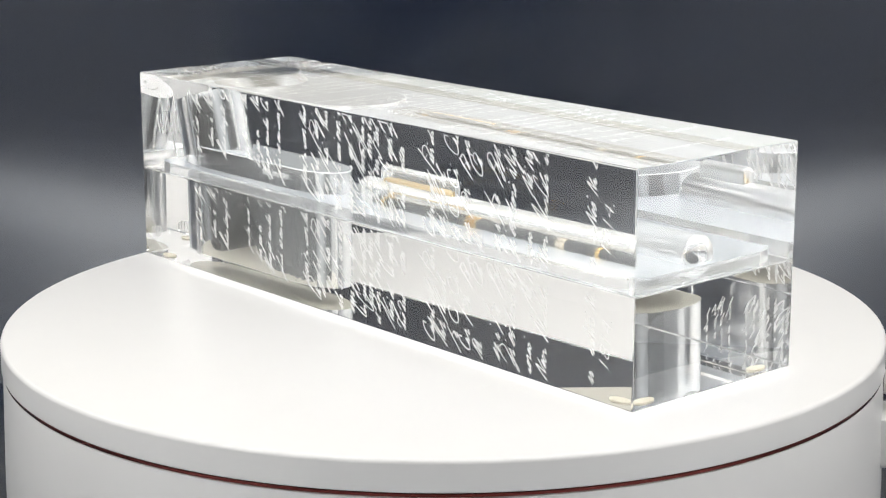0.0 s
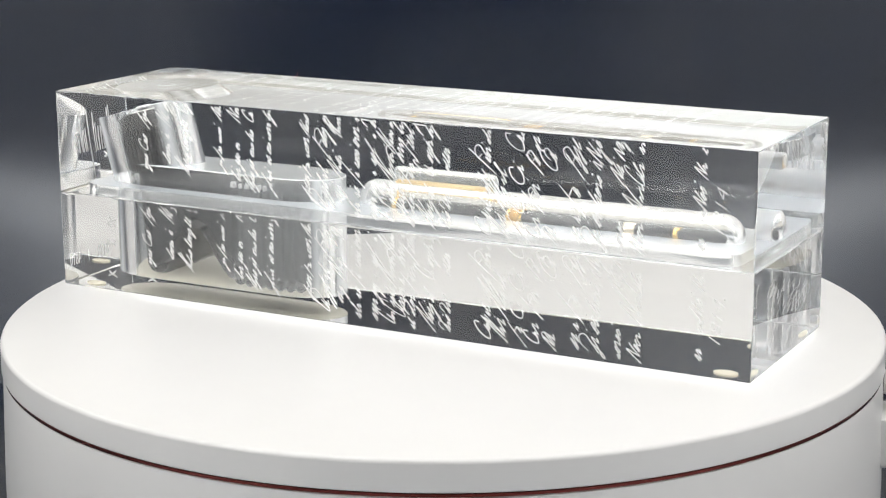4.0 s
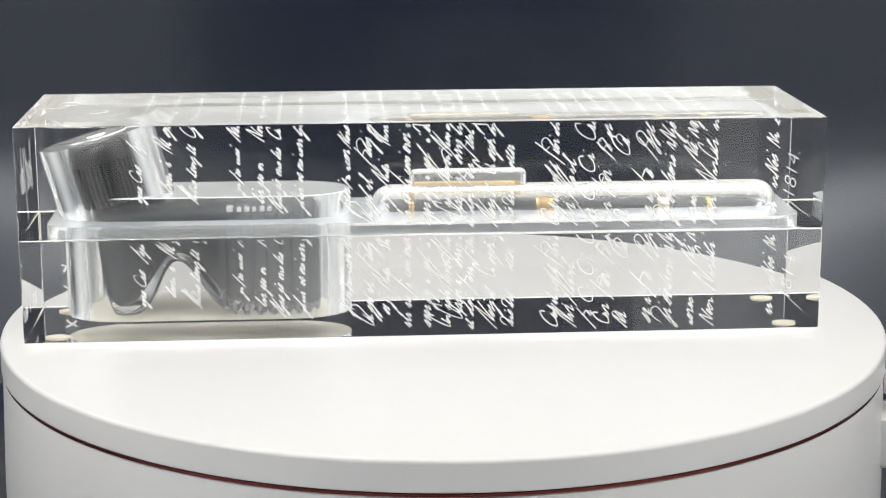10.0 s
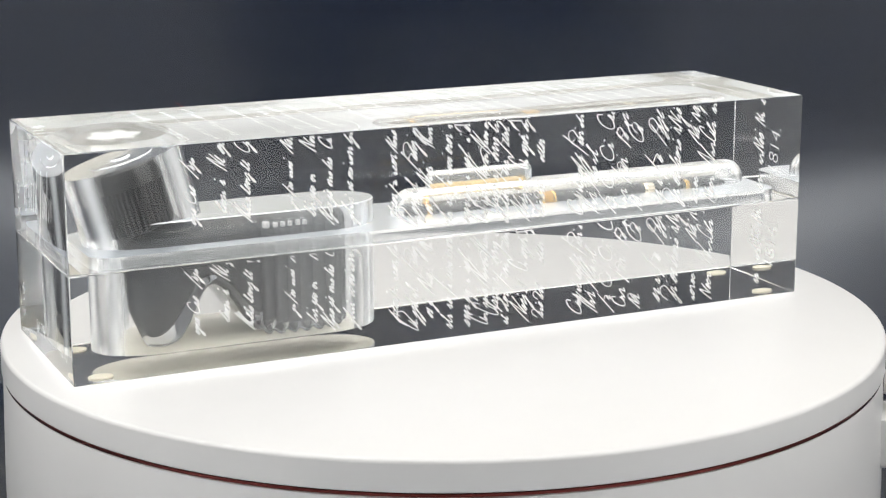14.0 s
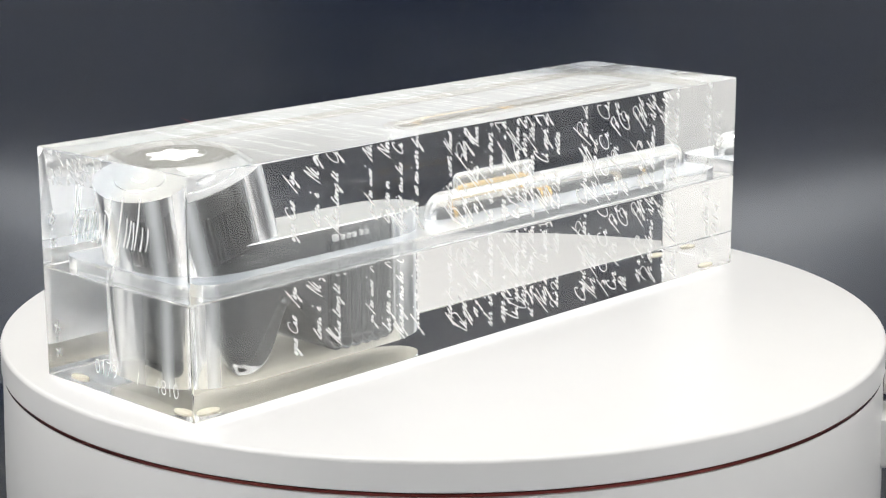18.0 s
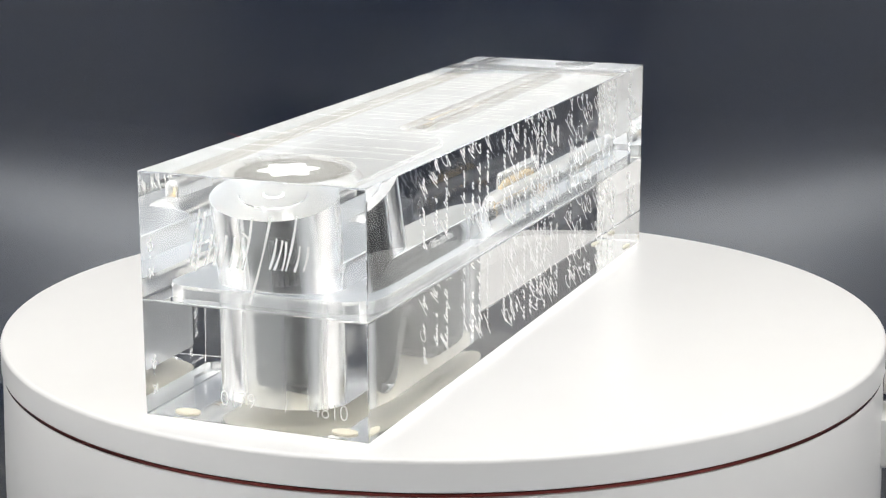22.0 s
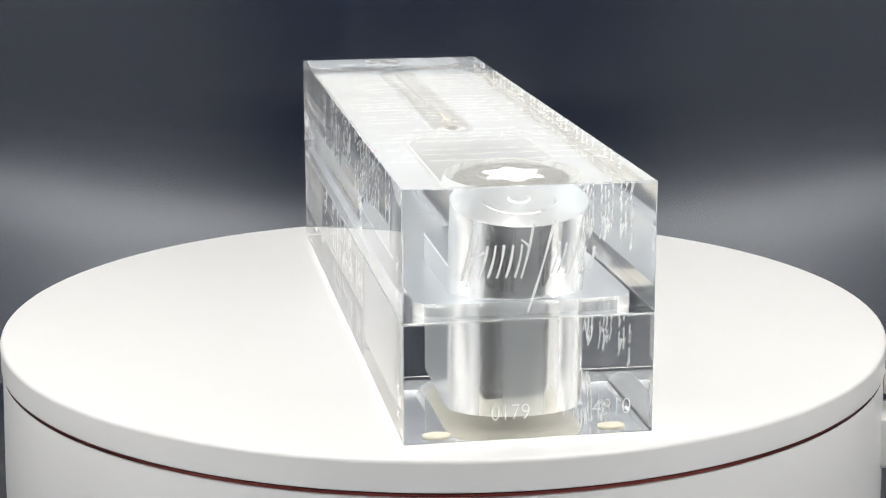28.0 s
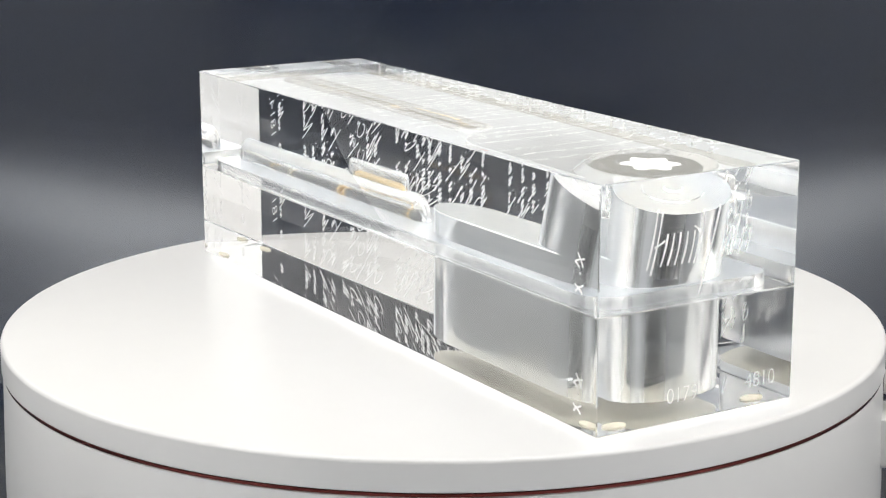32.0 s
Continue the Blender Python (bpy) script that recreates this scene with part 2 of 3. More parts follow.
def build_booth():
    pts = sweep_section()
    bm = bmesh.new()
    rows = [[bm.verts.new((x, y, z)) for y, z in pts] for x in (-0.445, 0.445)]
    back = [[bm.verts.new((x, y + (0.0015 if i else 0), z - 0.0015)) for i, (y, z) in enumerate(pts)] for x in (-0.445, 0.445)]
    for i in range(len(pts) - 1):
        bm.faces.new((rows[0][i], rows[1][i], rows[1][i + 1], rows[0][i + 1]))
        bm.faces.new((back[0][i], back[0][i + 1], back[1][i + 1], back[1][i]))
    ob = new("backdrop", finish(bm, "backdrop", VINYL, 60))
    tagged(ob, "black vinyl backdrop sweeping from table to wall", "backdrop", kind="structure")
    for name, box, stuff, label in (
            ("wall_west", (-0.46, -0.45, -0.35, 0.596, TABLE + 0.001, 0.95), TENT, "white fabric side of a photo light box"),
            ("wall_east", (0.45, 0.46, -0.35, 0.596, TABLE + 0.001, 0.95), TENT, "white fabric side of a photo light box"),
            ("wall_north", (-0.46, 0.46, 0.597, 0.607, TABLE + 0.001, 0.95), TENT_BACK, "unseen fabric back of a photo light box, cream to warm reflections"),
            ("ceiling", (-0.46, 0.46, -0.35, 0.607, 0.951, 0.96), TENT, "white fabric top of a photo light box"),
            ("wall_front_west", (-0.46, -0.17, -0.361, -0.351, TABLE + 0.001, 0.95), TENT, "white fabric front flap of a photo light box"),
            ("wall_front_east", (0.17, 0.46, -0.361, -0.351, TABLE + 0.001, 0.95), TENT, "white fabric front flap of a photo light box"),
            ("wall_front_top", (-0.17, 0.17, -0.361, -0.351, 0.45, 0.95), TENT, "white fabric front flap of a photo light box"),
            ("floor", (-1.62, 1.62, -2.21, 0.8, TABLE - 0.02, TABLE - 0.002), TABLETOP, "unseen white tabletop under the light box, pale to reflect into the block"),
            ("wall_room_west", (-1.7, -1.62, -2.2, 0.8, TABLE, 1.6), ROOM, "plain dark painted wall closing the room"),
            ("wall_room_east", (1.62, 1.7, -2.2, 0.8, TABLE, 1.6), ROOM, "plain dark painted wall closing the room"),
            ("wall_room_south", (-1.7, 1.7, -2.3, -2.21, TABLE, 1.6), ROOM, "plain dark painted wall closing the room"),
            ("ceiling_room", (-1.7, 1.7, -2.3, 0.8, 1.605, 1.65), ROOM, "plain dark painted ceiling")):
        w = new(name, finish(boxed(*box), name, stuff))
        tagged(w, label, name.split("_")[0], kind="structure")


build_booth()

# ---- turntable ----
RIM = 0.1721


def build_turntable():
    t = root("turntable", pose(-0.0006, 0, TABLE), "white round motorised turntable with a copper trim line", "turntable")
    d = -TABLE
    r = 0.0016
    prof = [(0, d)] + [(RIM - r + r * math.sin(a), d - r + r * math.cos(a)) for a in [math.pi / 2 * i / 8 for i in range(9)]]
    prof += [(RIM, d - 0.0104), (RIM - 0.0005, d - 0.0109), (RIM - 0.004, d - 0.0110), (0, d - 0.0110)]
    platter = part("platter", lathe(prof, 256), WHITE, t, "glossy white rotating plate with a rounded rim")
    part("copper_ring", lathe([(RIM - 0.02, d - 0.0112), (RIM - 0.0008, d - 0.0112), (RIM - 0.0006, d - 0.0114), (RIM - 0.0006, d - 0.0123), (RIM - 0.02, d - 0.0123)], 256, True), COPPER, t, "thin copper trim line under the plate")
    rb = RIM - 0.0006
    part("base", lathe([(0, 0), (rb + 0.001, 0), (rb + 0.0015, 0.001), (rb + 0.0014, 0.03), (rb + 0.0002, d - 0.0145), (rb - 0.0001, d - 0.0129), (rb - 0.0007, d - 0.0124), (0, d - 0.0124)], 256), WHITE, t, "white drum-shaped base")
    a = radians(-14)
    m = Matrix.Translation((RIM * math.cos(a), RIM * math.sin(a), 0)) @ Matrix.Rotation(a, 4, "Z")
    bm = lathe([(0, -0.003), (0.0045, -0.003), (0.006, 0.0), (0.006, 0.004), (0.0052, 0.0052), (0, 0.0055)], 32)
    bmesh.ops.transform(bm, matrix=m @ Matrix.Translation((0.0028, 0, d - 0.0158)) @ Matrix.Rotation(math.pi / 2, 4, "Y"), verts=bm.verts)
    part("knob", bm, WHITE, t, "small white round control knob")
    bm = boxed(-0.003, 0.0058, -0.012, 0.012, d - 0.0465, d - 0.0268, 0.0015, 3)
    bmesh.ops.transform(bm, matrix=m, verts=bm.verts)
    part("switch_box", bm, WHITE, t, "white rectangular socket cover")
    return t, platter


turntable, platter = build_turntable()

# ---- acrylic block: dimensions in its own space, origin at the middle of its base ----
LEN, WID, HGT = 0.30, 0.0803, 0.0815
OFF = (-0.0096, 0.0009)
SEAM = 0.039
STEP = 0.0040       # height of the raised tongue on the lower half
CAV_X0, CAV_X1, CAV_R = -0.1365, -0.0277, 0.0225
CAP_TILT = radians(15)
CAP_FOOT = (-0.1140, SEAM)
PEN_Z, PEN_R = 0.0449, 0.0081
PEN_X0, PEN_X1 = -0.0197, 0.1377


def tilted(bm, shift=0.0):
    """Stands a solid made upright at the origin on the cap's leaning axis."""
    m = Matrix.Translation((CAP_FOOT[0], 0, CAP_FOOT[1])) @ Matrix.Rotation(-CAP_TILT, 4, "Y") @ Matrix.Translation((0, 0, shift))
    bmesh.ops.transform(bm, matrix=m, verts=bm.verts)
    return bm


def stadium(inset=0.0):
    r = CAV_R - inset
    return rounded((CAV_X0 + CAV_X1) / 2, 0, (CAV_X1 - CAV_X0) / 2 - inset, r, r - 1e-5, 32)


def eased(wide, narrow, z0, z1, z2):
    """A prism whose upper rim is cut back from one outline to another."""
    bm = bmesh.new()
    rings = [[bm.verts.new((x, y, z)) for x, y in o] for o, z in ((wide, z0), (wide, z1), (narrow, z2))]
    n = len(wide)
    bm.faces.new(rings[0][::-1])
    bm.faces.new(rings[2])
    for lo, hi in zip(rings, rings[1:]):
        for i in range(n):
            bm.faces.new((lo[i], lo[(i + 1) % n], hi[(i + 1) % n], hi[i]))
    return bm


def pen_solid(r):
    bm = capsule(PEN_X0 + PEN_R - r, PEN_X1 - PEN_R + r, r, 64, 16)
    bmesh.ops.translate(bm, verts=bm.verts, vec=(0, 0, PEN_Z))
    return bm


def clip_slot():
    bm = prism(rounded(0.0177, 0.0, 0.0226, 0.0095, 0.0028, 8), -0.0029, 0.0029)
    bmesh.ops.recalc_face_normals(bm, faces=bm.faces)
    rims = [e for e in bm.edges if abs(e.verts[0].co.z - e.verts[1].co.z) < 1e-6]
    bmesh.ops.bevel(bm, geom=rims, offset=0.0027, segments=7, profile=0.5, affect="EDGES")
    # stands on edge: plan depth becomes height
    bmesh.ops.transform(bm, matrix=Matrix.Translation((0, 0, 0.0495)) @ Matrix.Rotation(math.pi / 2, 4, "X"), verts=bm.verts)
    return bm


def build_block():
    b = root("acrylic_display_block", pose(0, 0, LIFT), "clear acrylic display block in two engraved halves", "display block")
    up = boxed(-LEN / 2, LEN / 2, -WID / 2, WID / 2, SEAM + 0.0001, HGT, 0.0005, 2)
    tongue = (0.0009, 0, 0.1413, WID / 2 - 0.0054)
    pocket = eased(stadium(), stadium(0.0004), SEAM - 0.002, SEAM + 0.0128, SEAM + 0.0132)
    steps = [(prism(rounded(tongue[0], 0, tongue[2] + 0.0003, tongue[3] + 0.0003, 0.0103), SEAM - 0.004, SEAM + STEP + 0.0003), "DIFFERENCE"),
             (pocket, "DIFFERENCE"),
             (tilted(lathe([(0, -0.004), (CAV_R - 0.0003, -0.004), (CAV_R - 0.0003, 0.0355), (0.0118, 0.0355), (0.0116, 0.0358), (0.0038, 0.0358), (0.0031, 0.0363), (0, 0.0364)], 128)), "DIFFERENCE"),
             (pen_solid(PEN_R), "DIFFERENCE"),
             (clip_slot(), "DIFFERENCE")]
    upper = part("upper_half", carve(up, steps, "upper"), ACRYLIC, b, "upper half of clear acrylic with hollows for bottle and pen", 32, 0.0004)
    low = boxed(-LEN / 2, LEN / 2, -WID / 2, WID / 2, 0, SEAM, 0.0004, 2)
    tb = prism(rounded(tongue[0], 0, tongue[2], tongue[3], 0.010), SEAM - 0.001, SEAM + STEP)
    bmesh.ops.recalc_face_normals(tb, faces=tb.faces)
    rim = [e for e in tb.edges if all(v.co.z > SEAM + STEP - 1e-5 for v in e.verts)]
    bmesh.ops.bevel(tb, geom=rim, offset=0.0009, segments=1, affect="EDGES")
    steps = [(tb, "UNION"),
             (prism(stadium(), 0.0045, SEAM + 0.01), "DIFFERENCE"),
             (pen_solid(PEN_R - 0.0004), "DIFFERENCE")]
    lower = part("lower_half", carve(low, steps, "lower"), ACRYLIC, b, "lower half of clear acrylic with a raised tongue", 32, 0.0004)
    for sx in (-1, 1):
        for sy in (-1, 1):
            bm = lathe([(0, -LIFT), (0.0042, -LIFT), (0.0045, -LIFT + 0.0004), (0.0045, 0.0005), (0, 0.0005)], 32)
            bmesh.ops.translate(bm, verts=bm.verts, vec=(sx * 0.1385, sy * 0.0285, 0))
            part("foot_pad", bm, PAD, b, "small round cream pad")
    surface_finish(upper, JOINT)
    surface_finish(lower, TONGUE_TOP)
    # light falls through the clear halves onto the plate below
    upper.visible_shadow = lower.visible_shadow = False
    return b, upper, lower


block, upper_half, lower_half = build_block()


# ---- ink bottle ----
def smooth(a, b, x):
    t = min(1, max(0, (x - a) / (b - a)))
    return t * t * (3 - 2 * t)


BOTTLE_X0, BOTTLE_X1 = -0.1310, -0.0335


def bottle_body(wall=0.0):
    """The bottle's shape, or what fills it behind a wall of that thickness."""
    bm = bmesh.new()
    n, half = 320, 0.0188 - wall
    x0, x1 = BOTTLE_X0 + wall, BOTTLE_X1 - wall
    rings = []
    for i in range(n + 1):
        x = x0 + (x1 - x0) * (0.5 - 0.5 * math.cos(math.pi * i / n))
        dl, dr = x - x0, x1 - x
        e = min(dl, dr, half)
        h = math.sqrt(max(1e-9, 2 * half * e - e * e)) if e < half else half
        foot = 0.0210 * math.exp(-(abs(x + 0.0938) / ((0.0088 if x < -0.0938 else 0.0118) + wall * 1.25)) ** 2.2)
        zb = 0.0051 + wall * 1.25 + foot + 0.011 * (1 - smooth(0, 0.011, dl)) ** 2
        flute = (2 * abs(math.sin(x * math.pi / 0.0050)) - 1.2) * smooth(-0.079, -0.074, x)
        zb -= 0.0007 * flute
        h += 0.0009 * flute * min(1, h / half)
        h = max(h, 0.0004)
        zt = 0.0490 - wall - 0.005 * (1 - smooth(0, 0.007, dr)) - 0.005 * (1 - smooth(0, 0.008, dl))
        lean = 0.0062 * (1 - smooth(0, 0.024, dl))
        rings.append([bm.verts.new((x + lean * max(0.0, 1 - z / 0.046), y, z)) for y, z in rounded(0, (zb + zt) / 2, h, (zt - zb) / 2, min(0.0032, h * 0.9), 6)])
    m = min(len(r) for r in rings)
    for a, c in zip(rings, rings[1:]):
        for j in range(m):
            q = (j + 1) % m
            bm.faces.new((a[j], c[j], c[q], a[q]))
    bm.faces.new(rings[0])
    bm.faces.new(rings[-1][::-1])
    return bm


def build_bottle():
    b = root("ink_bottle", pose(0, 0, LIFT), "dark smoked glass ink bottle with a leaning black cap", "ink bottle")
    body = part("body", bottle_body(), BOTTLE_GLASS, b, "low ribbed smoky glass body with an arched foot", 40)
    body.visible_shadow = False
    part("ink", bottle_body(0.0027), INK, body, "dark ink filling the bottle", 40)
    for i, (w, h) in enumerate(((2.2, 2.2), (1.6, 1.7), (1.6, 1.7), (1.4, 1.7), (1.6, 2.0), (1.4, 1.7))):
        x = -0.0745 + 0.0029 * i + (0.0010 if i else 0)
        part("raised_bar", boxed(x, x + w / 1000 * 1.1, -0.0191, -0.0176, 0.0456, 0.0456 + h / 1000 * 1.05, 0.0003, 1), RAISED, body, "small pale raised mark")
    part("neck", tilted(lathe([(0, 0.004), (0.013, 0.004), (0.013, 0.0105), (0, 0.0105)], 48)), INK_GLASS, b)
    prof_r = 0.0192
    bm = bmesh.new()
    seg = 180
    levels = [(0.86, 0.0098), (0.97, 0.0100), (1.0, 0.0106), (1.0, 0.0262), (0.996, 0.0268), (0.985, 0.0292), (0.955, 0.0315), (0.90, 0.0331), (0.82, 0.0339)]
    rings = []
    for f, z in levels:
        ring = []
        for i in range(seg):
            a = 2 * math.pi * i / seg
            r = prof_r * f - (0.0008 if i % 3 == 0 and 0.0102 < z < 0.0265 else 0)
            ring.append(bm.verts.new((r * math.cos(a), r * math.sin(a), z)))
        rings.append(ring)
    for a, c in zip(rings, rings[1:]):
        for i in range(seg):
            bm.faces.new((a[i], c[i], c[(i + 1) % seg], a[(i + 1) % seg]))
    bm.faces.new(rings[0])
    bm.faces.new(rings[-1][::-1])
    cap = part("cap", tilted(bm), CAP_BLACK, b, "black ribbed screw cap", 20)
    out = []
    for i in range(96):
        a = 2 * math.pi * i / 96
        r = 0.0088 * (1 + 0.17 * math.cos(6 * a))
        out.append((r * math.cos(a), r * math.sin(a)))
    part("emblem", tilted(prism(out, 0.03385, 0.0344)), STAR_WHITE, cap, "white six-lobed emblem")
    return b


bottle = build_bottle()


# ---- fountain pen ----
def along_x(prof, seg=64):
    bm = lathe([(r * 0.8, x) for x, r in prof], seg)
    bmesh.ops.transform(bm, matrix=Matrix.Rotation(math.pi / 2, 4, "Y"), verts=bm.verts)
    return bm


def build_pen():
    z = PEN_Z - PEN_R + 0.0004 + 0.0069 * 0.8
    p = root("fountain_pen", pose(0, 0, LIFT), "black resin fountain pen with gold trim, lying capped", "pen")

    def at(bm):
        bmesh.ops.translate(bm, verts=bm.verts, vec=(0, 0, z))
        return bm
    x0 = -0.0155
    cap = part("cap", at(along_x([(x0, 0), (x0 + 0.0006, 0.0024), (x0 + 0.003, 0.0044), (x0 + 0.007, 0.0054), (x0 + 0.0105, 0.0059), (0.044, 0.0066), (0.052, 0.0066), (0.0525, 0.0062), (0.0525, 0)])), RESIN, p, "black resin cap")
    part("clip_ring", at(along_x([(-0.0052, 0), (-0.0052, 0.0061), (-0.0048, 0.0063), (-0.0036, 0.0063), (-0.0032, 0.0061), (-0.0032, 0)])), GOLD, cap, "narrow gold ring")
    part("cap_band", at(along_x([(0.0457, 0), (0.0457, 0.0066), (0.0462, 0.0067), (0.0488, 0.0067), (0.0493, 0.0066), (0.0493, 0)])), BRONZE, cap, "broad darker engraved gold cap band")
    for x in (0.0442, 0.0494):
        part("band_edge", at(along_x([(x, 0), (x, 0.0067), (x + 0.0004, 0.0070), (x + 0.0010, 0.0070), (x + 0.0013, 0.0067), (x + 0.0013, 0)])), GOLD, cap, "narrow polished gold ring")
    bm = boxed(-0.0035, 0.0365, -0.0017, 0.0017, 0.0091, 0.0108, 0.0005, 2)
    part("clip", at(bm), CLIP_GOLD, cap, "slim gold clip")
    bm = lathe([(0, -0.002), (0.0016, -0.0014), (0.0019, 0), (0.0016, 0.0014), (0, 0.002)], 24)
    bmesh.ops.translate(bm, verts=bm.verts, vec=(0.0365, 0, 0.0094))
    part("clip_ball", at(bm), GOLD, cap, "rounded gold clip tip")
    bm = boxed(-0.0048, -0.0030, -0.0012, 0.0012, 0.0038, 0.0104, 0.0003, 1)
    part("clip_root", at(bm), GOLD, cap)
    part("barrel", at(along_x([(0.0525, 0), (0.0525, 0.0059), (0.060, 0.0060), (0.092, 0.0057), (0.112, 0.0053), (0.1125, 0.005), (0.1125, 0)])), RESIN, p, "black resin barrel")
    part("barrel_band", at(along_x([(0.0915, 0), (0.0915, 0.0059), (0.092, 0.00605), (0.0955, 0.00605), (0.096, 0.0059), (0.096, 0)])), PALE_GOLD, p, "pale gold band on the barrel")
    part("barrel_ring", at(along_x([(0.1108, 0), (0.1108, 0.0055), (0.1112, 0.0056), (0.1124, 0.0056), (0.1128, 0.0054), (0.1128, 0)])), GOLD, p, "narrow gold ring")
    part("turning_knob", at(along_x([(0.1128, 0), (0.1128, 0.0050), (0.122, 0.0047), (0.128, 0.0040), (0.131, 0.0026), (0.1318, 0)])), RESIN, p, "rounded black end knob")
    return p


pen = build_pen()


# ---- engraving: slanted wavy strokes that stand for handwriting nobody can read ----
def spline(points, per=5):
    out = []
    for i in range(len(points) - 1):
        p0, p1, p2, p3 = points[max(0, i - 1)], points[i], points[i + 1], points[min(len(points) - 1, i + 2)]
        for k in range(per):
            t = k / per
            out.append(tuple(0.5 * (2 * b + (c - a) * t + (2 * a - 5 * b + 4 * c - d) * t * t + (3 * b - a - 3 * c + d) * t ** 3)
                             for a, b, c, d in zip(p0, p1, p2, p3)))
    out.append(points[-1])
    return out


def scribble(rng, spans, high, grow=1.0, lean=0.95):
    """Small humps, tall slanted strokes, loops and dots of a hasty pen along +u with their height along +v: one list of paths, each of (u, v), for every word."""
    words, paths = [], []

    def put(points, slope, per=5):
        paths.append([(a + slope * b, b) for a, b in spline(points, per)])
    for start, end in spans:
        u = start
        first = True
        while u < end - 0.0012:
            slope = lean * rng.uniform(0.75, 1.25)
            low = rng.uniform(0.0012, 0.0018) * grow
            if first and rng.random() < 0.6 or rng.random() < 0.12:
                # a tall opening letter: one or two long strokes, some of them looped
                t, w = high * rng.uniform(0.7, 1.25), rng.uniform(0.0008, 0.0019) * grow
                kind = rng.random()
                if kind < 0.45:
                    put([(u, -0.1 * t), (u - 0.0002, t * 0.5), (u, t), (u + w * 0.5, t * 0.5), (u + w, 0.0), (u + w * 1.1, t * 0.45), (u + w * 1.4, t * 0.85)], slope)
                elif kind < 0.75:
                    put([(u + w * 1.6, t * 0.7), (u + w * 1.2, t), (u + w * 0.3, t * 0.8), (u, t * 0.35), (u + w * 0.4, 0.0), (u + w * 1.4, t * 0.08), (u + w * 1.9, t * 0.4)], slope * 0.6)
                else:
                    put([(u, -0.25 * t), (u + w * 0.2, t * 0.4), (u + w * 0.4, t)], slope)
                    put([(u + w * 0.2, t * 0.55), (u + w * 1.8, t * 0.4)], slope)
                u += w * 1.5
            first = False
            if grow > 1 and rng.random() < 0.22:
                # a wide open loop thrown ahead of the word
                t, w = high * rng.uniform(0.6, 0.95), high * rng.uniform(0.45, 0.75)
                put([(u, 0.0), (u + w * 0.5, t * 0.35), (u + w, t * 0.75), (u + w * 0.75, t * 1.05), (u + w * 0.2, t * 0.95), (u - w * 0.1, t * 0.55)], slope * 0.3)
            pts, n = [(u, rng.uniform(0.0, 0.0006))], rng.choice((1, 2, 3, 3, 4, 5))
            for _ in range(n):
                w, kind, h = rng.uniform(0.0011, 0.0018) * grow, rng.random(), low * rng.uniform(0.7, 1.35)
                if u > end:
                    break
                if kind < 0.16:
                    t = high * rng.uniform(0.4, 0.7)
                    pts += [(u + w * 0.4, t * 0.6), (u + w * 0.55, t), (u + w * 0.3, t * 0.8), (u + w * 0.45, 0.0)]
                elif kind < 0.26:
                    d = -high * rng.uniform(0.3, 0.5)
                    pts += [(u + w * 0.45, h), (u + w * 0.5, d * 0.6), (u + w * 0.2, d), (u + w * 0.1, d * 0.5), (u + w * 0.7, 0.1 * h)]
                elif kind < 0.5:
                    pts += [(u + w * 0.65, h * 0.9), (u + w * 0.3, h), (u + w * 0.15, h * 0.4), (u + w * 0.45, 0.0), (u + w * 0.75, h * 0.5)]
                else:
                    pts += [(u + w * 0.3, h), (u + w * 0.5, h * 0.3), (u + w * 0.55, 0.0)]
                u += w
            pts.append((u, low * 0.4))
            put(pts, slope)
            if rng.random() < 0.35:
                c, v = u - rng.uniform(0.0005, 0.003), low + rng.uniform(0.0012, 0.0022)
                put([(c, v), (c + 0.0002, v + 0.00025), (c + 0.0004, v + 0.0003)], slope, 2)
            words.append(paths[:])
            paths.clear()
            u += rng.uniform(0.0009, 0.0024) * grow
    return words


def ribbons(paths, width, place, bm=None):
    """Thin raised ribbons along the paths; place() maps (u, v, out) into the block."""
    bm = bm or bmesh.new()
    for path in paths:
        if len(path) < 2:
            continue
        vs = []
        for i, (u, v) in enumerate(path):
            a, b = path[max(0, i - 1)], path[min(len(path) - 1, i + 1)]
            d = Vector((b[0] - a[0], b[1] - a[1]))
            if d.length < 1e-9:
                d = Vector((1, 0))
            d.normalize()
            w = width * (0.46 + 0.1 * math.sin(i * 0.3 + u * 900))
            nrm = Vector((-d.y, d.x)) * w
            vs.append((bm.verts.new(place(u + nrm.x, v + nrm.y, -0.00012)), bm.verts.new(place(u - nrm.x, v - nrm.y, -0.00012))))
        for p, q in zip(vs, vs[1:]):
            bm.faces.new((p[0], q[0], q[1], p[1]))
    return bm


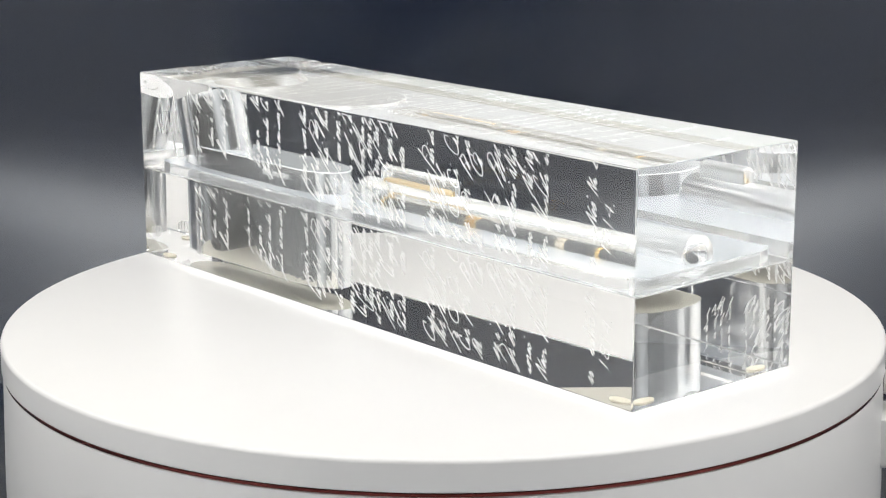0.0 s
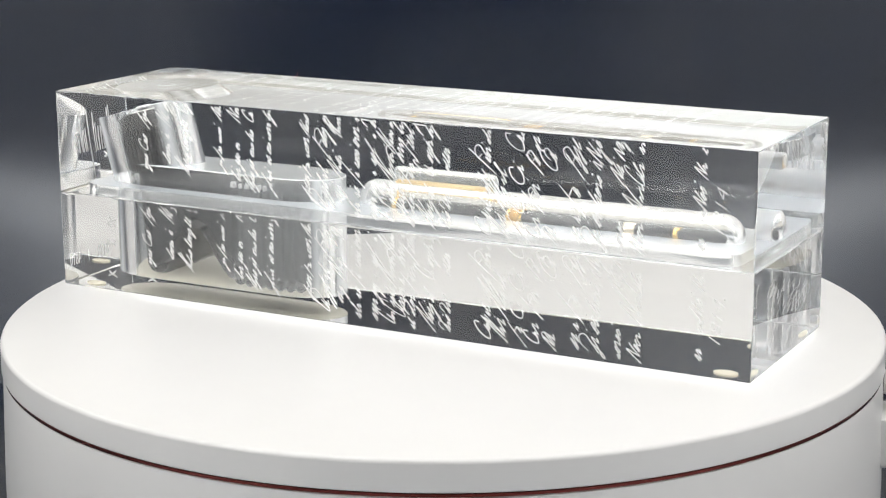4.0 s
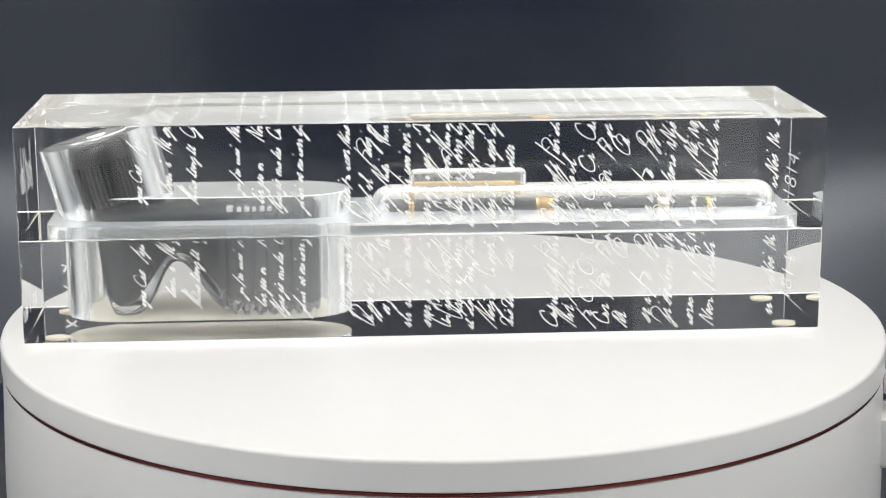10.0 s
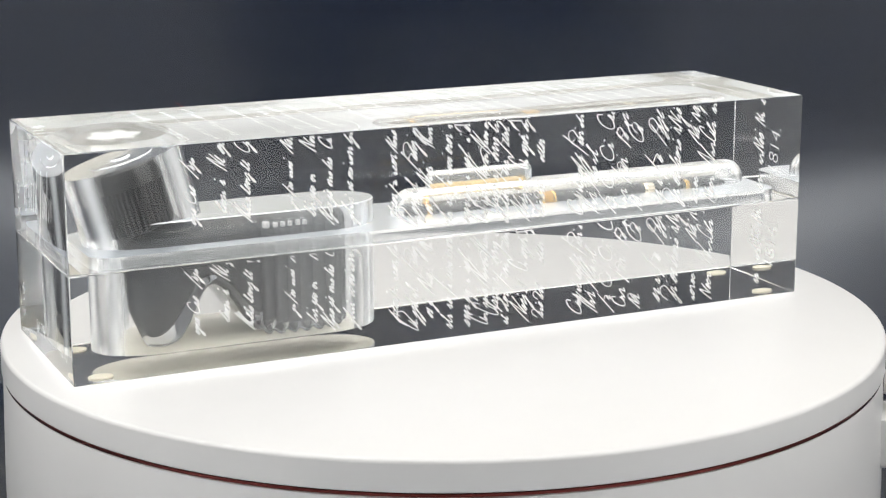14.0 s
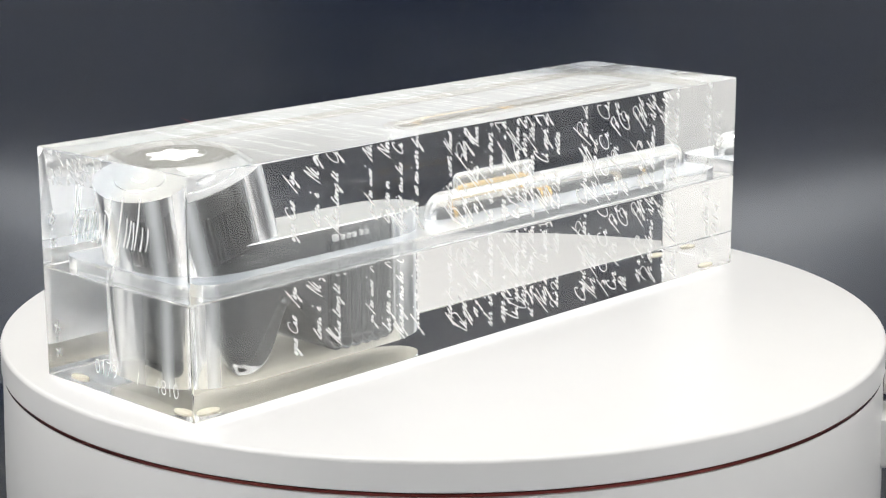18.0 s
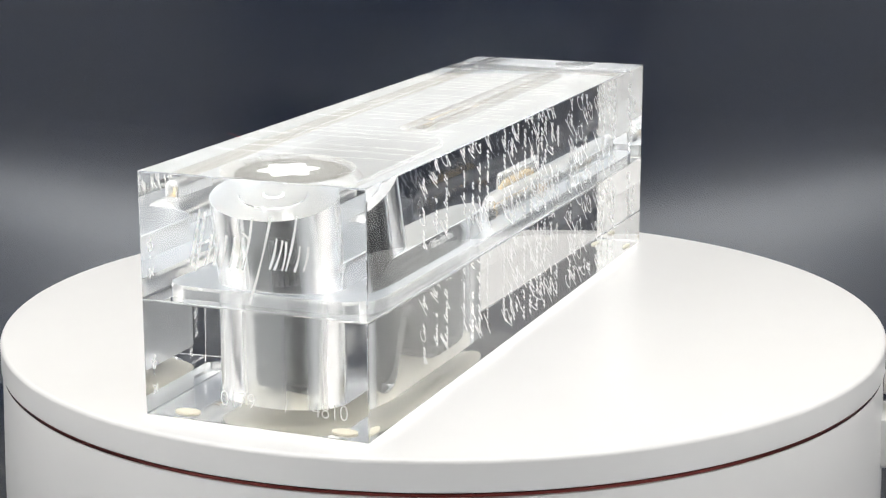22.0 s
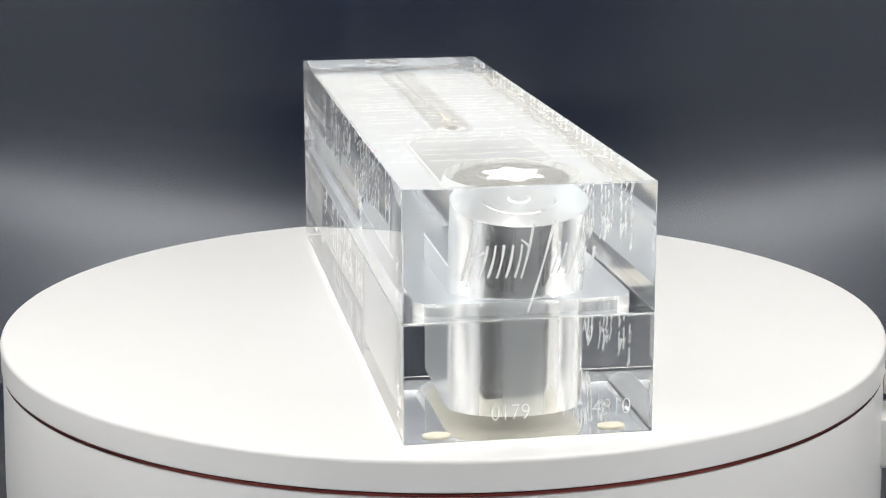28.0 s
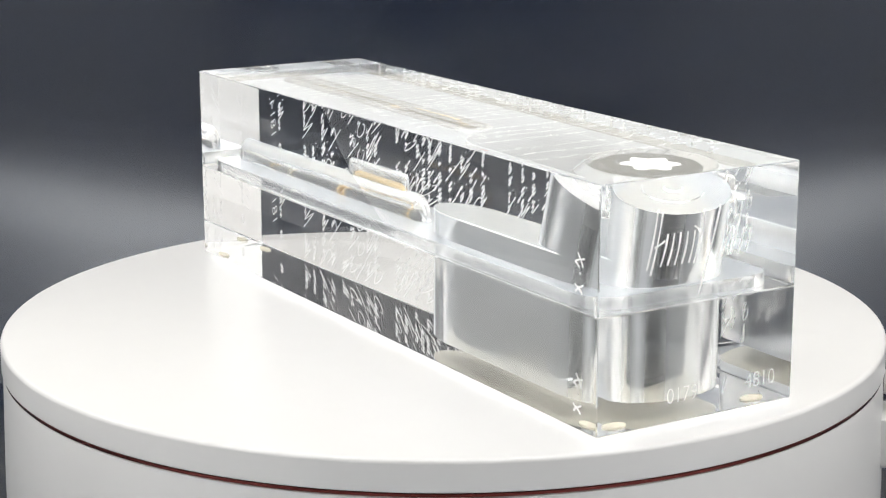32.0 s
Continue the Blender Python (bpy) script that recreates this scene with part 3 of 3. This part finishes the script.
# lines of writing: place along the block, height of the tall letters, and stretches above the seam, all in millimetres
COLUMNS = ((-105, 6, (13, 25), (31, 38)), (-94, 6, (16, 30), (32, 42)), (-85, 6, (13, 36), (37, 42)), (-69, 5, (17, 19), (21, 31), (36, 42)),
           (-60.5, 7, (12, 29), (36, 42)), (-54, 7, (9, 33), (36, 41)), (-46, 7, (10, 42)), (-28.7, 4, (9, 16), (18, 31), (33, 42)),
           (-20.7, 8.5, (4, 20), (26, 42)), (-14.5, 7, (8, 14), (18, 28), (34, 42)), (-6.5, 8, (3, 14), (17, 42)), (0.8, 8, (3, 17), (20, 30), (34, 42)), (8.2, 8, (3, 16), (18, 28), (30, 42)),
           (12.6, 10, (6, 22), (26, 42)), (17, 7, (2, 15), (17, 27), (29, 42)), (25, 8, (3, 17), (22, 42)), (32, 5, (3, 14), (24, 34)), (48.7, 8, (2, 9), (11, 24), (27, 42)),
           (55, 10, (3, 24)), (62, 6, (3, 14), (22, 33), (34, 42)), (68.4, 6, (3, 10), (14, 22), (28, 42)), (75, 6, (2, 6), (28, 34)), (84.3, 7, (3, 13), (15, 24), (28, 42)),
           (92.3, 8, (3, 14), (16, 32), (33, 42)), (100.6, 5, (2, 12), (26, 31), (35, 42)), (108.2, 7, (2, 14), (16, 24), (26, 42)),
           (131.2, 4, (5, 9), (15, 18), (20, 26), (31, 42)))
WORD = "frosted engraved word of illegible handwriting"


def build_engraving():
    rng = random.Random(11)
    hy = WID / 2
    across = bmesh.new()
    for x, tall, *spans in COLUMNS:
        x, tall, spans = x / 1000 + 0.0008, tall / 1000, [(a / 1000, b / 1000) for a, b in spans]
        for word in scribble(rng, spans, tall, 1.0 if x < -0.035 else 1.2 if x < 0.055 else 1.6):
            for half, base, top in ((upper_half, SEAM + 0.0004, HGT - SEAM - 0.001), (lower_half, 0.0, SEAM - 0.0008)):
                cut = [p for p in ([(u, v) for u, v in path if 0.0008 < u < top] for path in word) if len(p) > 2]
                if cut:
                    part("engraved_word", ribbons(cut, 0.00046, lambda u, v, o: (x - v, -hy - o, base + u)), FROST, half, WORD, 180)
        y0, y1 = rng.uniform(0.001, 0.012), WID - rng.uniform(0.002, 0.016)
        gap = rng.uniform(0.25, 0.75) * WID
        for word in scribble(rng, [(y0, gap - 0.003), (gap, y1)], tall * 0.6):
            ribbons([[(u, v) for u, v in p if 0.0008 < u < WID - 0.0008] for p in word], 0.00012, lambda u, v, o: (x - v, u - hy, HGT + o), across)
    tagged(part("engraved_writing", across, FROST, upper_half, "fine frosted lines of illegible handwriting across the top", 180), kind="stuff")
    # short strokes near the corner of the plain long side, once on each half
    strokes = (((0.0, 0.001), (0.0022, 0.0042)), ((0.0002, 0.0040), (0.0024, 0.0006)), ((0.0044, 0.0020), (0.0050, 0.0022)),
               ((0.0062, 0.0008), (0.0096, 0.0030)), ((0.0070, 0.0042), (0.0086, 0.0002)), ((0.0070, 0.0042), (0.0062, 0.0022)))
    for half, z in ((upper_half, SEAM + 0.0060), (lower_half, 0.0055)):
        paths = [[(1.4 * (a[0] + (b[0] - a[0]) * i / 5 + 0.0002 * math.sin(i)), 1.3 * (a[1] + (b[1] - a[1]) * i / 5)) for i in range(6)] for a, b in strokes]
        part("engraved_mark", ribbons(paths, 0.0008, lambda u, v, o: (-0.1425 + v, hy + o, z + u)), FROST, half, "short frosted engraved mark", 180)


build_engraving()


def build_signature():
    """A row of tall slanted bars on the end beside the bottle."""
    bars = [(-21.7, 13.2, -17.7, 32), (-20.2, 11.3, -15.8, 31), (-18.8, 20, -14.6, 22), (-16.4, 13.6, -13.5, 24), (-13.5, 13.8, -11, 24), (-10.7, 13.6, -8.4, 24),
            (-7.8, 13.6, -5.5, 24), (-5, 13.6, -2.7, 24), (-3, 13.2, 0.8, 30.2), (-3, 25.5, -0.2, 22.6), (-0.8, 2.3, 7.4, 31.1), (6.5, 14.2, 9.3, 24.5),
            (8.2, 14.2, 11.4, 24), (10.9, 14.2, 12.6, 23.6), (12.2, 14.2, 16.4, 32), (15.2, 14.2, 17.3, 22.6), (18.3, 14.7, 20.2, 22.6)]
    for a, b, c, d in bars:
        path = [(a / 1000 + (c - a) / 1000 * i / 8 + 0.0004 * math.sin(math.pi * i / 8), b / 1000 + (d - b) / 1000 * i / 8) for i in range(9)]
        part("engraved_bar", ribbons([path], 0.0008, lambda u, v, o: (-LEN / 2 - o, -u, SEAM + v)), FROST, upper_half, "tall slanted frosted stroke", 180)


build_signature()


def lettered(name, body, size, m, parent, label):
    c = bpy.data.curves.new("lettering", "FONT")
    c.body, c.size, c.extrude, c.offset = body, size, 0.00003, -0.00016
    o = new("lettering", c)
    bpy.context.view_layer.update()
    me = bpy.data.meshes.new_from_object(o.evaluated_get(bpy.context.evaluated_depsgraph_get()))
    bpy.data.objects.remove(o)
    me.transform(m)
    me.materials.clear()
    me.materials.append(FROST)
    n = new(name, me)
    n.parent = parent
    n["label"] = label


def build_numbers():
    # read from outside the end beside the bottle
    turn = Matrix.Rotation(-math.pi / 2, 4, "Z") @ Matrix.Rotation(math.pi / 2, 4, "X") @ Matrix.Diagonal((0.85, 1, 1, 1))
    for body, y in (("0179", 0.0125), ("/", -0.0105), ("4810", -0.0202)):
        lettered("engraved_number", body, 0.0076, Matrix.Translation((-LEN / 2 + 0.00012, y, 0.0065)) @ turn, lower_half, "thin frosted engraved numerals")
    # a year written up the long side
    slant = Matrix(((1, 0.45, 0, 0), (0, 1, 0, 0), (0, 0, 1, 0), (0, 0, 0, 1)))
    up = Matrix.Rotation(math.pi / 2, 4, "X") @ Matrix.Rotation(math.pi / 2 - 0.09, 4, "Z") @ slant @ Matrix.Diagonal((1.4, 1.1, 1, 1))
    for half, z in ((upper_half, 0.0495), (lower_half, 0.0102)):
        lettered("engraved_year", "1814.", 0.0062, Matrix.Translation((0.1385, -WID / 2 + 0.00012, z)) @ up, half, "frosted engraved year")


build_numbers()


# ---- a stray fibre on the block's top edge ----
def build_fibre():
    f = root("lint_fibre", pose(0, 0, LIFT), "tiny reddish lint fibre caught on the block's top edge", "lint")
    bm = bmesh.new()
    rings = []
    for i in range(13):
        s = i / 12
        c = Vector((-0.0835 - 0.0018 * s, WID / 2 - 0.0015 + 0.0042 * s, HGT + 0.00022 + 0.0016 * math.sin(2.4 * s) * s))
        r = 0.00007 * (1.2 - s)
        rings.append([bm.verts.new(c + Vector((r * math.cos(a), 0.3 * r * math.cos(a), r * math.sin(a)))) for a in (0, 1.571, 3.142, 4.712)])
    for a, b in zip(rings, rings[1:]):
        for j in range(4):
            bm.faces.new((a[j], b[j], b[(j + 1) % 4], a[(j + 1) % 4]))
    bm.faces.new(rings[0])
    bm.faces.new(rings[-1][::-1])
    part("strand", bm, LINT, f)
    return f


fibre = build_fibre()


# ---- motion of the turning things ----
def motions():
    spin, start = 5.3328, -1.4317 - 9 * 5.3328
    times = [i * 0.5 for i in range(int(SECONDS * 2) + 1)]
    centre = Matrix.Translation((OFF[0], OFF[1], LIFT))
    for thing in (block, bottle, pen, fibre):
        walk(thing, [(t, Matrix.Rotation(radians(start + spin * t), 4, "Z") @ centre) for t in times])
    walk(platter, [(t, Matrix.Rotation(radians(start + spin * t), 4, "Z")) for t in times])


motions()
